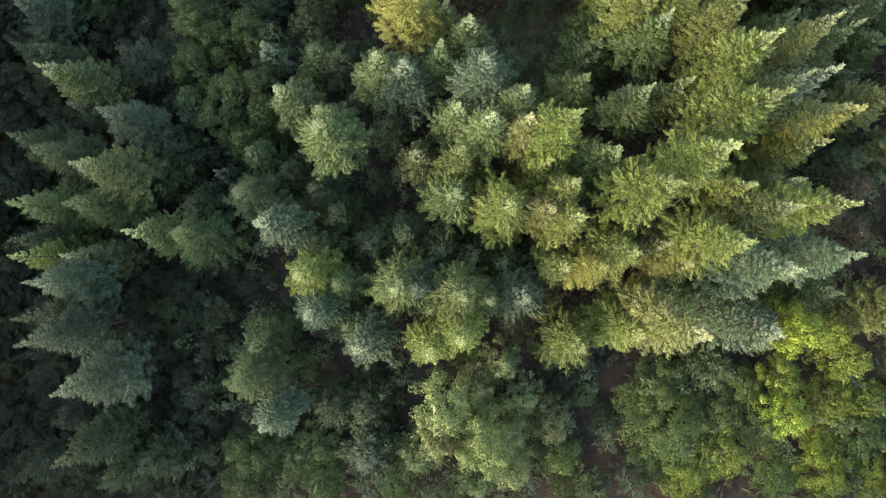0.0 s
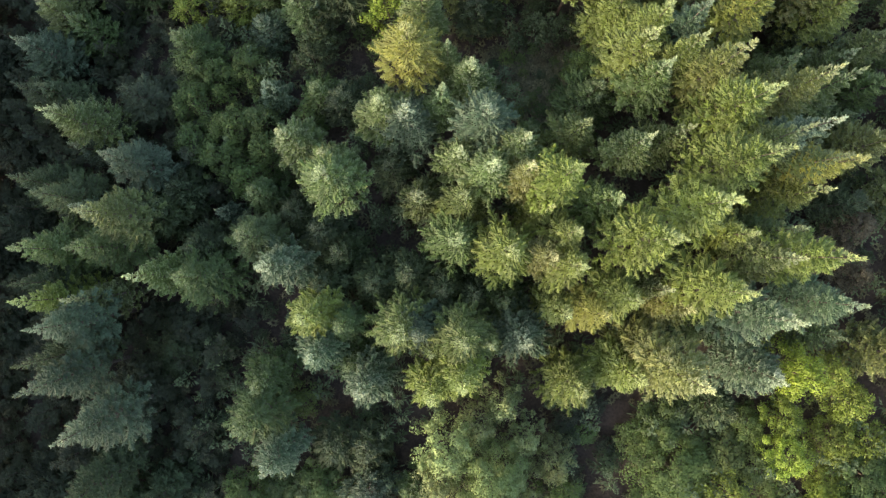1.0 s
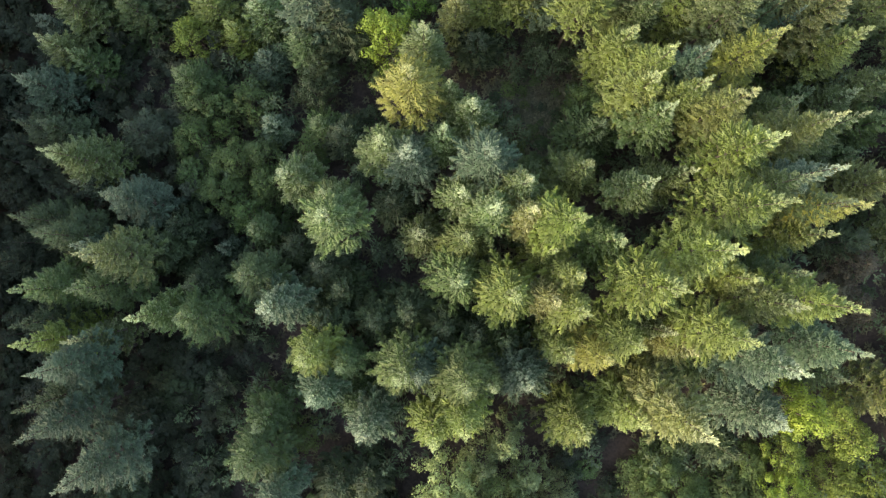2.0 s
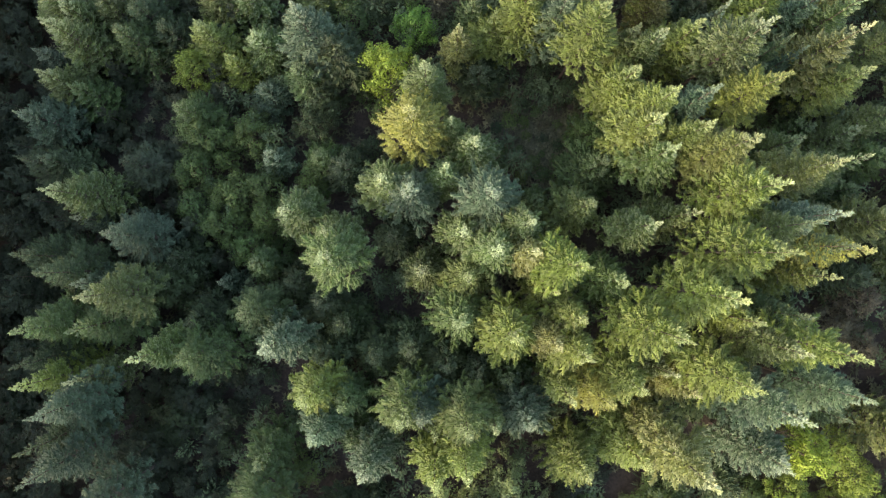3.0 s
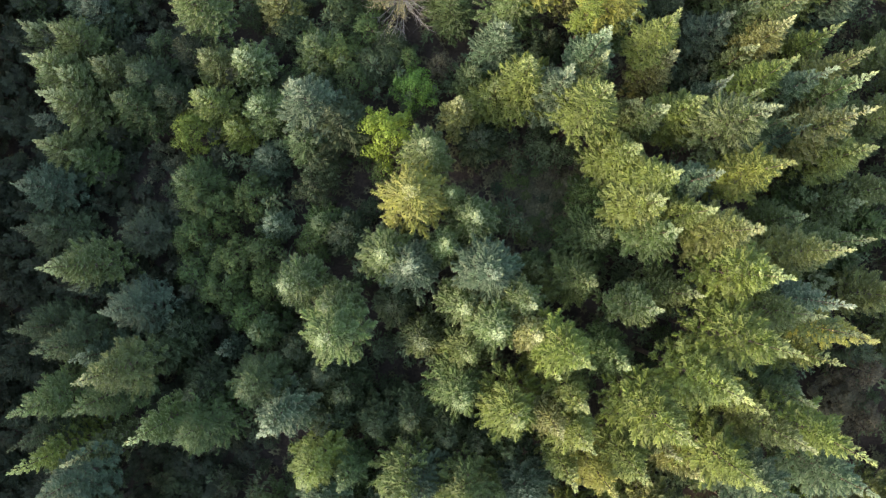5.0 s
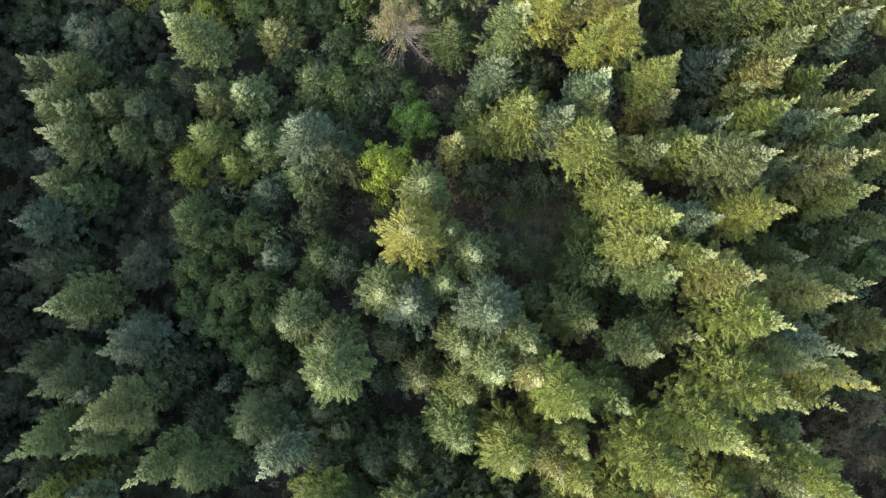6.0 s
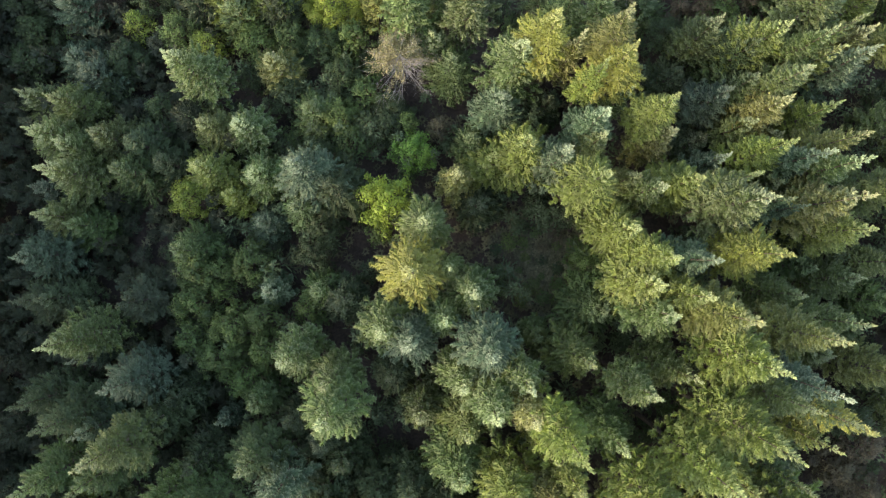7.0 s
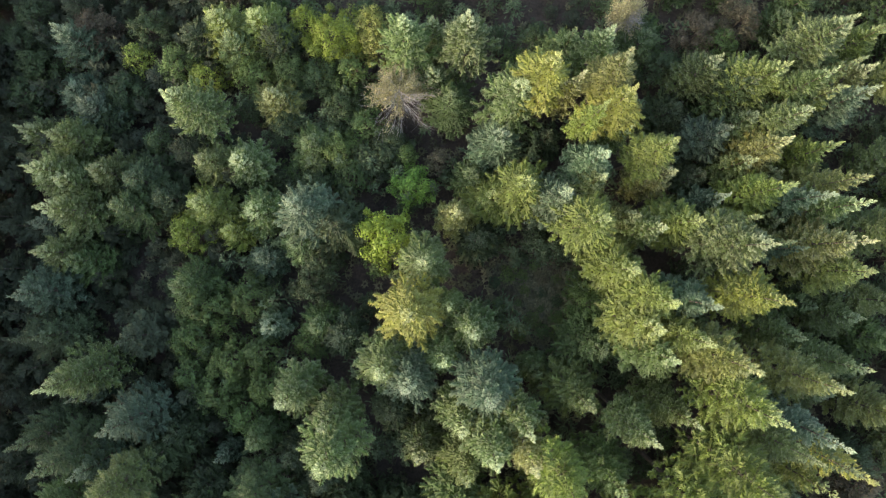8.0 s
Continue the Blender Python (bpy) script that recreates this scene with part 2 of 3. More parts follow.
    return mesh_of("trunk", wood, wood_faces, BARK), sprays.mesh("crown", NEEDLES)


BROAD_TALL = 10.0


def broadleaf_meshes(seed, wide, leaves, leaf):
    """The trunk with limbs and the leafy crown of a broad-leaved tree 10 m tall, of that crown radius."""
    rng = random.Random(seed)
    sprays, wood, wood_faces = Sprays(), [], []
    tube(wood, wood_faces, [(Vector((0, 0, -0.5)), 0.22), (Vector((0.05, 0, 1.5)), 0.17), (Vector((0.1, 0.08, 5.0)), 0.11), (Vector((0, 0, 8.6)), 0.03)], 7)
    lobes = []
    for k in range(64):
        a = k * 2.4 + rng.uniform(-0.4, 0.4)
        v = (k + 0.5) / 64
        z = 9.0 - 5.6 * v ** 0.9
        far = wide * 0.76 * math.sqrt(min(1.0, v * 1.7)) * rng.uniform(0.55, 1.25)
        centre = Vector((math.cos(a) * far, math.sin(a) * far, z + rng.uniform(-0.7, 0.6)))
        lobes.append((centre, rng.uniform(0.11, 0.24) * wide))
        joint = Vector((0.05, 0.05, max(1.6, z - 1.2 - far * 0.7)))
        if k % 5:
            continue
        tube(wood, wood_faces, [(joint, 0.055), (joint.lerp(centre, 0.5) + Vector((0, 0, 0.15)), 0.035), (centre, 0.012)], 4)
    tones = [rng.uniform(0.82, 1.18) for _ in lobes]
    for _ in range(leaves):
        k = rng.randrange(len(lobes))
        (centre, size), sprays.tone = lobes[k], tones[k]
        way = Vector((rng.gauss(0, 1), rng.gauss(0, 1), rng.gauss(0.25, 1))).normalized()
        place = centre + Vector((way.x, way.y, way.z * 0.8)) * size * rng.uniform(0.55, 1.12)
        face = (way + Vector((rng.gauss(0, 0.5), rng.gauss(0, 0.5), rng.gauss(0.5, 0.5)))).normalized()
        along = face.orthogonal().normalized()
        along.rotate(Matrix.Rotation(rng.uniform(0, 6.28), 3, face))
        big = leaf * rng.uniform(0.7, 1.35)
        sprays.tuft(place, place + along * big, face.cross(along) * big * rng.uniform(0.34, 0.5), 0.2, rng.uniform(0.2, 0.9), way + Vector((0, 0, 0.4)))
    return mesh_of("trunk", wood, wood_faces, BARK), sprays.mesh("crown", LEAVES)


# ---- trees as things ----
KINDS = {}   # mesh pairs by kind and variant
STAND = []   # x, y, radius of every tree that stands


def tree_thing(name, key, maker, x, y, top, tall, scale, tint, label, category, group):
    if key not in KINDS:
        thing = new(name)
        trunk_mesh, crown_mesh = maker()
        for part_name, data in (("trunk", trunk_mesh), ("crown", crown_mesh)):
            piece = new(part_name, data)
            piece.parent = thing
        KINDS[key] = thing
    else:
        thing = copy_thing(KINDS[key], Matrix.Identity(4))
    foot = ground(x, y)
    turn = random.uniform(0, 360)
    thing.matrix_basis = pose(x, y, foot, 0, 0, turn) @ Matrix.Diagonal((scale, scale, (top - foot) / tall, 1))
    shade = random.uniform(0.92, 1.08)
    for piece in thing.children:
        if piece.name.startswith("crown"):
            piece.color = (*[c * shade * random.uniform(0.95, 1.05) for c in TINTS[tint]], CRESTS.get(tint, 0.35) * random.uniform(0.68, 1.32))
    tagged(thing, label, category, group)
    return thing


def spruce(x, y, top, radius, tint, light=False):
    tall = top - ground(x, y)
    size = min((9.0, 13.0, 18.0, 24.0), key=lambda c: abs(math.log(c / tall)))
    wide = min((1.7, 2.5, 3.3), key=lambda c: abs(math.log(c / radius)))
    variant = random.randrange(2)
    shape = "slender" if radius / tall < 0.115 else ("broad" if radius / tall > 0.19 else "pointed")
    age = "tall" if tall > 18 else ("young" if tall < 11 else "half-grown")
    STAND.append((x, y, radius))
    return tree_thing("spruce_tree", ("spruce", size, wide, variant, light),
                      lambda: conifer_meshes(int(size * 10 + wide * 1000) + variant, size, wide, 0.55 if light else 1.0, 1.0 if light else 0.7), x, y, top, size, radius / wide, tint,
                      f"{age} {shape} conifer with {WORDS[tint]} needles in the forest", "conifer tree", "conifers of the forest")


def broadleaf(x, y, top, radius, tint):
    variant = random.randrange(3)
    tall = top - ground(x, y)
    STAND.append((x, y, radius * 0.9))
    low = tall < 6
    name = "shrub" if low else "broadleaf_tree"
    wide = min((1.5, 2.3, 3.3, 5.0), key=lambda c: abs(math.log(c / radius)))
    leaves = {1.5: 800, 2.3: 1500, 3.3: 3300, 5.0: 7600}[wide] * (1.0 if low and radius < 3 else 1.6)
    return tree_thing(name, (name, wide, variant), lambda: broadleaf_meshes(70 + variant + int(wide * 10), wide, int(leaves), 0.25 if low else 0.22), x, y, top, BROAD_TALL,
                      radius / wide, tint, f"{'low bushy' if low else 'rounded'} broad-leaved {'shrub' if low else 'tree'} with {WORDS[tint]} leaves",
                      "shrub" if low else "broadleaf tree", "shrubs of the undergrowth" if low else "broad-leaved trees of the forest")


def bare_tree(x, y, top, radius):
    """A dying tree: weathered limbs spread like a fan, with a thin remnant of foliage."""
    rng = random.Random(int(x * 10))
    foot = ground(x, y)
    tall = top - foot
    thing = new("bare_tree")
    thing.matrix_basis = pose(x, y, foot)
    wood, wood_faces = [], []
    tube(wood, wood_faces, [(Vector((0, 0, -0.5)), 0.18), (Vector((0, 0, tall * 0.55)), 0.09), (Vector((0, 0, tall * 0.97)), 0.02)], 7)
    trunk = new("trunk", mesh_of("trunk", wood, wood_faces, GREY_BARK))
    sprays, pieces = Sprays(), [trunk]
    for k in range(96):
        limbs, limb_faces = [], []
        a, v = k * 2.4 + rng.uniform(-0.3, 0.3), rng.uniform(0.0, 1.0)
        root = Vector((0, 0, tall * (0.98 - 0.45 * v)))
        size = radius * (0.45 + 0.65 * v) * rng.uniform(0.7, 1.1)
        way = Vector((math.cos(a), math.sin(a), rng.uniform(-0.1, 0.35)))
        middle, end = root + way * size * 0.55 + Vector((0, 0, 0.15)), root + way * size
        tube(limbs, limb_faces, [(root, 0.03), (middle, 0.019), (end, 0.008)], 3)
        for _ in range(8):
            s = rng.uniform(0.3, 0.95)
            fork = root.lerp(end, s)
            twig = fork + Vector((rng.gauss(way.x, 0.6), rng.gauss(way.y, 0.6), rng.gauss(0.1, 0.4))).normalized() * size * 0.3
            tube(limbs, limb_faces, [(fork, 0.014), (twig, 0.006)], 3)
        pieces.append(new("bare_limb", mesh_of("bare_limb", limbs, limb_faces, GREY_BARK)))
        if math.cos(a - 1.9) > -0.2 or rng.random() < 0.15:
            for _ in range(150):
                at = root.lerp(end, rng.uniform(0.15, 1.0)) + Vector((rng.gauss(0, 0.22), rng.gauss(0, 0.22), rng.gauss(0.05, 0.2)))
                face = Vector((rng.gauss(0, 1), rng.gauss(0, 1), rng.gauss(0.6, 1))).normalized()
                along = face.orthogonal().normalized()
                sprays.add(at, at + along * rng.uniform(0.14, 0.26), face.cross(along) * 0.06, 0.3, 0.9)
    crown = new("crown", sprays.mesh("crown", LEAVES))
    crown.color = (0.15, 0.138, 0.068, 0.9)
    for piece in (*pieces, crown):
        piece.parent = thing
    STAND.append((x, y, radius * 0.8))
    tagged(thing, "half-dead tree with pale bare branches and sparse golden foliage", "dead tree")


# ---- the conifers, as they stand ----
spruce(-44.0, 39.8, 12.4, 3.2, "olive")
spruce(-38.3, 39.8, 10.8, 2.9, "olive")
spruce(-41.6, 35.4, 14.3, 3.2, "olive")
spruce(-45.8, 34.1, 8.9, 2.0, "blue")
spruce(-43.4, 30.9, 11.9, 2.6, "olive")
spruce(-45.0, 26.2, 12.8, 2.8, "blue")
spruce(-27.1, 41.1, 9.8, 2.4, "olive")
spruce(-23.1, 40.9, 9.8, 3.0, "pale")
spruce(-26.8, 36.2, 11.7, 2.9, "lime")
spruce(-28.6, 27.1, 12.6, 2.9, "green")
spruce(-15.0, 35.4, 18.3, 3.3, "frost")
spruce(-20.9, 30.3, 8.1, 2.3, "blue")
spruce(-21.2, 35.4, 10.5, 2.9, "pale")
spruce(-24.3, 33.2, 9.6, 2.1, "lime")
spruce(-2.3, 29.8, 18.1, 2.7, "pale")
spruce(-3.6, 24.7, 20.9, 3.2, "yellow")
spruce(1.1, 34.7, 14.1, 2.0, "gold")
spruce(5.1, 37.1, 12.1, 2.6, "lime")
spruce(7.9, 37.6, 18.1, 3.3, "lime")
spruce(11.5, 36.4, 19.8, 2.6, "frost")
spruce(14.0, 33.4, 23.7, 2.9, "lime")
spruce(0.3, 25.0, 15.5, 1.5, "pale")
spruce(2.6, 22.6, 17.4, 2.5, "pale")
spruce(14.9, 37.8, 19.2, 1.8, "olive")
spruce(22.1, 38.4, 17.6, 2.1, "gold")
spruce(27.7, 36.3, 16.4, 1.7, "frost")
spruce(31.5, 36.7, 21.3, 2.3, "lime")
spruce(31.4, 40.0, 14.5, 2.0, "olive")
spruce(35.2, 35.8, 20.7, 2.0, "frost")
spruce(38.0, 37.3, 21.5, 2.2, "gold")
spruce(38.1, 35.1, 21.7, 2.3, "pale")
spruce(28.5, 33.8, 20.6, 1.8, "olive")
spruce(27.4, 31.2, 25.4, 3.1, "pale")
spruce(24.2, 33.6, 18.7, 2.7, "lime")
spruce(20.9, 32.9, 18.3, 2.1, "pale")
spruce(19.2, 34.3, 15.6, 1.9, "olive")
spruce(17.7, 28.8, 19.9, 2.8, "lime")
spruce(20.2, 26.1, 22.8, 2.5, "lime")
spruce(23.2, 25.8, 24.1, 1.9, "frost")
spruce(28.1, 26.3, 26.3, 2.5, "yellow")
spruce(31.5, 31.5, 20.7, 1.5, "green")
spruce(22.5, 22.7, 24.6, 2.2, "lime")
spruce(19.0, 23.7, 22.6, 3.0, "lime")
spruce(36.9, 31.5, 23.5, 2.7, "gold")
spruce(33.8, 31.0, 18.9, 1.3, "blue")
spruce(39.5, 28.7, 19.8, 2.6, "lime")
spruce(-43.4, 21.8, 11.4, 2.6, "dark")
spruce(-38.7, 17.6, 18.4, 2.9, "olive")
spruce(-39.3, 15.3, 12.6, 1.4, "blue")
spruce(-33.0, 13.5, 18.1, 2.7, "blue")
spruce(-39.2, 9.7, 18.4, 2.7, "dark")
spruce(-37.0, 8.5, 16.1, 2.4, "blue")
spruce(-19.8, 22.7, 9.2, 1.9, "frost")
spruce(-16.5, 15.8, 16.8, 2.6, "pale")
spruce(-24.7, 8.5, 10.4, 1.4, "blue")
spruce(-20.6, 10.5, 12.3, 2.0, "green")
spruce(-43.0, 11.5, 16.1, 2.5, "dark")
spruce(-6.5, 18.8, 17.8, 2.8, "olive")
spruce(-3.8, 17.7, 18.9, 3.2, "frost")
spruce(-0.2, 20.0, 18.0, 2.0, "pale")
spruce(3.9, 17.0, 22.1, 3.2, "frost")
spruce(7.5, 14.3, 22.8, 1.8, "pale")
spruce(-12.1, 13.7, 17.7, 2.5, "pale")
spruce(-11.4, 11.2, 22.3, 3.1, "pale")
spruce(-2.8, 9.7, 15.1, 2.4, "olive")
spruce(1.4, 13.5, 19.2, 2.5, "pale")
spruce(4.4, 11.8, 22.9, 2.6, "pale")
spruce(1.9, 9.4, 20.2, 2.4, "olive")
spruce(7.7, 11.6, 23.8, 1.9, "gold")
spruce(10.5, 10.4, 30.9, 2.4, "lime")
spruce(9.7, 8.0, 22.0, 1.6, "lime")
spruce(13.5, 16.1, 20.2, 2.6, "olive")
spruce(20.3, 21.0, 22.6, 2.6, "pale")
spruce(25.0, 20.9, 27.4, 2.6, "gold")
spruce(18.1, 14.1, 24.2, 2.1, "pale")
spruce(22.3, 15.2, 22.3, 2.2, "olive")
spruce(26.4, 17.0, 29.0, 3.0, "lime")
spruce(33.5, 22.5, 19.0, 2.1, "olive")
spruce(32.5, 19.2, 26.7, 2.3, "gold")
spruce(29.2, 14.0, 28.4, 2.2, "olive")
spruce(32.1, 14.7, 27.5, 1.8, "frost")
spruce(25.2, 11.5, 32.4, 3.1, "lime")
spruce(15.7, 8.9, 22.8, 2.5, "pale")
spruce(37.1, 20.2, 22.7, 2.2, "olive")
spruce(33.6, 9.4, 23.8, 2.3, "lime")
spruce(34.8, 11.7, 26.2, 2.0, "yellow")
spruce(34.0, 12.1, 25.4, 1.9, "green")
spruce(-32.7, 7.6, 22.5, 2.5, "olive")
spruce(-35.0, 4.2, 20.1, 2.7, "green")
spruce(-39.8, 4.3, 20.6, 2.7, "green")
spruce(-29.4, 1.7, 20.5, 2.2, "pale")
spruce(-25.3, 1.5, 19.6, 3.1, "green")
spruce(-20.1, 5.6, 18.0, 2.7, "green")
spruce(-17.3, 2.4, 20.5, 2.6, "frost")
spruce(-39.2, -0.6, 21.3, 2.4, "lime")
spruce(-35.6, -0.6, 19.4, 1.7, "olive")
spruce(-36.6, -2.9, 23.0, 2.7, "blue")
spruce(-40.6, 0.8, 19.4, 2.1, "dark")
spruce(-13.8, -2.4, 19.8, 2.8, "lime")
spruce(-12.9, -6.4, 19.2, 2.4, "frost")
spruce(1.2, 5.1, 20.7, 3.1, "pale")
spruce(6.0, 4.0, 23.1, 3.2, "lime")
spruce(-10.4, -3.4, 18.0, 1.9, "green")
spruce(-4.2, -3.7, 22.8, 3.1, "pale")
spruce(-2.5, -3.8, 21.8, 2.6, "blue")
spruce(1.7, -4.2, 23.8, 2.9, "olive")
spruce(7.7, -4.7, 19.8, 3.1, "frost")
spruce(11.5, 5.8, 25.1, 1.9, "lime")
spruce(9.5, 3.3, 24.4, 2.1, "gold")
spruce(11.8, 2.6, 26.0, 2.3, "lime")
spruce(11.1, -1.8, 22.2, 2.0, "lime")
spruce(14.1, -1.6, 24.1, 1.9, "yellow")
spruce(-1.3, -6.0, 18.7, 1.5, "green")
spruce(4.3, -4.9, 20.5, 1.8, "olive")
spruce(17.8, 4.9, 31.3, 3.0, "lime")
spruce(22.2, 7.9, 30.8, 2.7, "lime")
spruce(28.5, 3.4, 28.1, 2.3, "olive")
spruce(31.2, 3.4, 30.9, 2.5, "lime")
spruce(26.5, 5.5, 24.6, 1.9, "lime")
spruce(24.5, 0.6, 28.4, 2.8, "lime")
spruce(27.7, -1.6, 29.5, 2.6, "frost")
spruce(16.7, -0.3, 24.6, 2.4, "lime")
spruce(31.0, 6.0, 24.0, 1.9, "green")
spruce(34.0, -0.4, 27.3, 2.4, "frost")
spruce(-19.9, 48.6, 8.6, 2.7, "gold")
spruce(-28.3, 46.8, 15.5, 3.0, "pale")
spruce(-44.4, 50.2, 4.3, 3.0, "blue")
spruce(-43.1, 43.7, 10.6, 2.6, "olive")
spruce(-25.9, 57.4, 9.0, 3.3, "lime")
spruce(-21.5, 57.5, 9.0, 3.1, "lime")
spruce(-4.3, 54.4, 15.0, 3.1, "pale")
spruce(2.3, 54.5, 16.0, 3.0, "pale")
spruce(10.3, 48.6, 20.9, 2.7, "yellow")
spruce(7.8, 47.4, 16.4, 3.5, "pale")
spruce(6.0, 43.3, 11.9, 3.2, "frost")
spruce(13.5, 48.1, 17.2, 1.5, "gold")
spruce(16.5, 52.6, 17.0, 2.4, "pale")
spruce(16.6, 48.7, 22.0, 2.4, "gold")
spruce(17.3, 45.6, 21.1, 2.7, "yellow")
spruce(14.9, 44.4, 20.4, 1.5, "lime")
spruce(18.9, 43.4, 14.7, 1.4, "pale")
spruce(15.0, 39.9, 19.9, 2.5, "frost")
spruce(27.8, 50.4, 15.0, 2.4, "olive")
spruce(38.7, 52.8, 19.0, 3.3, "olive")
spruce(20.7, 40.8, 21.7, 2.3, "lime")
spruce(28.7, 43.1, 15.1, 2.6, "blue")
spruce(34.4, 44.0, 19.0, 2.6, "olive")
spruce(32.9, 41.5, 18.2, 2.2, "gold")
spruce(37.9, 41.1, 17.7, 2.1, "lime")
spruce(38.7, 48.5, 19.9, 1.6, "olive")
spruce(36.9, 47.9, 18.9, 2.1, "pale")
spruce(39.1, 46.8, 16.6, 1.9, "lime")
spruce(41.9, 46.6, 17.1, 2.4, "frost")
spruce(43.0, 49.3, 15.3, 2.1, "gold")
spruce(23.3, 55.6, 7.0, 2.9, "green")
spruce(-1.4, 56.3, 10.0, 2.1, "olive")
spruce(-47.6, 44.8, 8.5, 2.4, "olive")
spruce(-36.3, -8.3, 24.6, 2.4, "blue")
spruce(-33.0, -12.4, 24.7, 2.7, "blue")
spruce(-34.9, -19.5, 22.0, 2.5, "dark")
spruce(-19.7, -13.0, 19.7, 2.8, "green")
spruce(-17.2, -17.1, 19.1, 2.4, "frost")
spruce(-19.4, -10.2, 14.8, 2.6, "green")
spruce(-8.2, -9.4, 20.2, 2.6, "frost")
spruce(-1.2, -9.7, 22.2, 2.4, "lime")
spruce(1.6, -8.1, 24.2, 2.1, "lime")
spruce(12.9, -9.3, 20.1, 3.0, "lime")
spruce(18.3, -8.1, 20.9, 2.7, "lime")
spruce(20.9, -7.0, 28.6, 2.8, "gold")
spruce(30.0, -7.7, 22.7, 3.0, "frost")
spruce(37.5, -4.2, 19.1, 2.2, "green")
spruce(-8.3, -22.8, 12.0, 3.2, "blue")
spruce(-2.9, -23.1, 12.0, 2.7, "green")
spruce(-34.1, -23.6, 16.0, 2.5, "dark")
spruce(20.7, 0.5, 21.2, 1.6, "pale")
spruce(22.8, -1.5, 20.8, 2.3, "gold")
spruce(-37.9, -6.2, 22.7, 2.3, "dark")
spruce(20.1, -5.7, 22.2, 2.3, "gold")
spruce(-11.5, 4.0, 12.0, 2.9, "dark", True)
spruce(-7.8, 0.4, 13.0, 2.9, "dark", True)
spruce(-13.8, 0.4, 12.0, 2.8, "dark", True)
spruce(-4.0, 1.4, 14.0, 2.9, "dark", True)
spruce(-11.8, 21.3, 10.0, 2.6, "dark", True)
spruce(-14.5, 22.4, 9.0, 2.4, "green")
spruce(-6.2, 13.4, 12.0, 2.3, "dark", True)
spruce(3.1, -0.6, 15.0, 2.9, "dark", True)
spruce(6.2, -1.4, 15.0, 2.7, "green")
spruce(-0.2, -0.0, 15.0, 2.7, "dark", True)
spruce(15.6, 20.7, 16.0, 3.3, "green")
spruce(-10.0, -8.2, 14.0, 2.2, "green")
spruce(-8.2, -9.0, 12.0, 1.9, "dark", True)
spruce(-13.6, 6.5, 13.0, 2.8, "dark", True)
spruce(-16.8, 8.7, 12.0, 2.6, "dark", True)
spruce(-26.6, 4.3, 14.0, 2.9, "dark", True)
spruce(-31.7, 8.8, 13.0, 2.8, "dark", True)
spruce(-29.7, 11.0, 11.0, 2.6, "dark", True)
spruce(-41.9, 38.8, 11.0, 2.9, "olive")
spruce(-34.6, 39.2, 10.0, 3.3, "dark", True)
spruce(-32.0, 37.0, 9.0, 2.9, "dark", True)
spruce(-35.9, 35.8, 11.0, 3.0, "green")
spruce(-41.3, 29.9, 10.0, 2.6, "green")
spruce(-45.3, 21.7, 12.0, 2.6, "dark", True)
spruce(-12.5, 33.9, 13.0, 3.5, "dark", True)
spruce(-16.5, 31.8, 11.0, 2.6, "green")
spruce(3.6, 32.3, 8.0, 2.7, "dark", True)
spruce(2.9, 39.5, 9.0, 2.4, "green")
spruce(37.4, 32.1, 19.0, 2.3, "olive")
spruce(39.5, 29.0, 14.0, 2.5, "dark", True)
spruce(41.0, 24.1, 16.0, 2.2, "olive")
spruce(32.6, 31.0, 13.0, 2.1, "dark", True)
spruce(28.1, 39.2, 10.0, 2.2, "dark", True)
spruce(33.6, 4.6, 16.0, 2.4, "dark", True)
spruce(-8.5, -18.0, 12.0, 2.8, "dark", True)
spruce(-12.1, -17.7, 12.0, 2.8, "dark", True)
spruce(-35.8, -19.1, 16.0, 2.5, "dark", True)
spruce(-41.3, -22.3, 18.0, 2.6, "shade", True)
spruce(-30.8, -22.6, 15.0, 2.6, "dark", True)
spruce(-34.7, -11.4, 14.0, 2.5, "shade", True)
spruce(-44.1, 56.3, 8.0, 2.7, "blue")
spruce(-29.3, 55.9, 8.0, 3.0, "dark", True)
spruce(-1.4, 50.8, 9.0, 2.5, "olive")
spruce(0.7, 48.0, 10.0, 2.9, "green")
spruce(13.8, 54.3, 12.0, 2.6, "green")
spruce(33.0, 48.7, 18.0, 2.9, "lime")
spruce(31.6, 48.0, 15.0, 3.1, "green")
spruce(31.8, 44.8, 14.0, 3.1, "green")
spruce(34.7, 43.7, 15.0, 2.7, "green")
spruce(25.7, 46.7, 9.0, 2.9, "dark", True)
spruce(-41.5, 48.0, 7.0, 3.0, "blue")
spruce(-24.5, 55.3, 8.0, 3.1, "green")
spruce(-20.1, 55.9, 8.0, 3.0, "dark")
spruce(-15.7, 43.2, 8.0, 2.7, "green")

# ---- broad-leaved trees and large shrubs ----
broadleaf(-29.7, 33.5, 7.6, 3.2, "lime")
broadleaf(-6.7, 42.6, 4.0, 3.4, "dark")
broadleaf(-4.7, 42.5, 5.0, 1.6, "leaf")
broadleaf(-0.9, 41.8, 5.1, 1.7, "rust")
broadleaf(-3.8, 38.6, 6.4, 3.0, "bush")
broadleaf(-6.7, 32.5, 11.7, 3.8, "vivid")
broadleaf(-25.8, 22.4, 7.5, 1.4, "leaf")
broadleaf(-31.1, -7.4, 7.2, 3.6, "dark")
broadleaf(-46.2, 54.4, 1.3, 1.5, "leaf")
broadleaf(-49.9, 51.2, 0.8, 1.8, "leaf")
broadleaf(-37.6, 54.6, 3.5, 2.3, "lime")
broadleaf(-28.9, 52.1, 4.0, 2.7, "lime")
broadleaf(-42.7, 56.9, 0.4, 1.9, "rust")
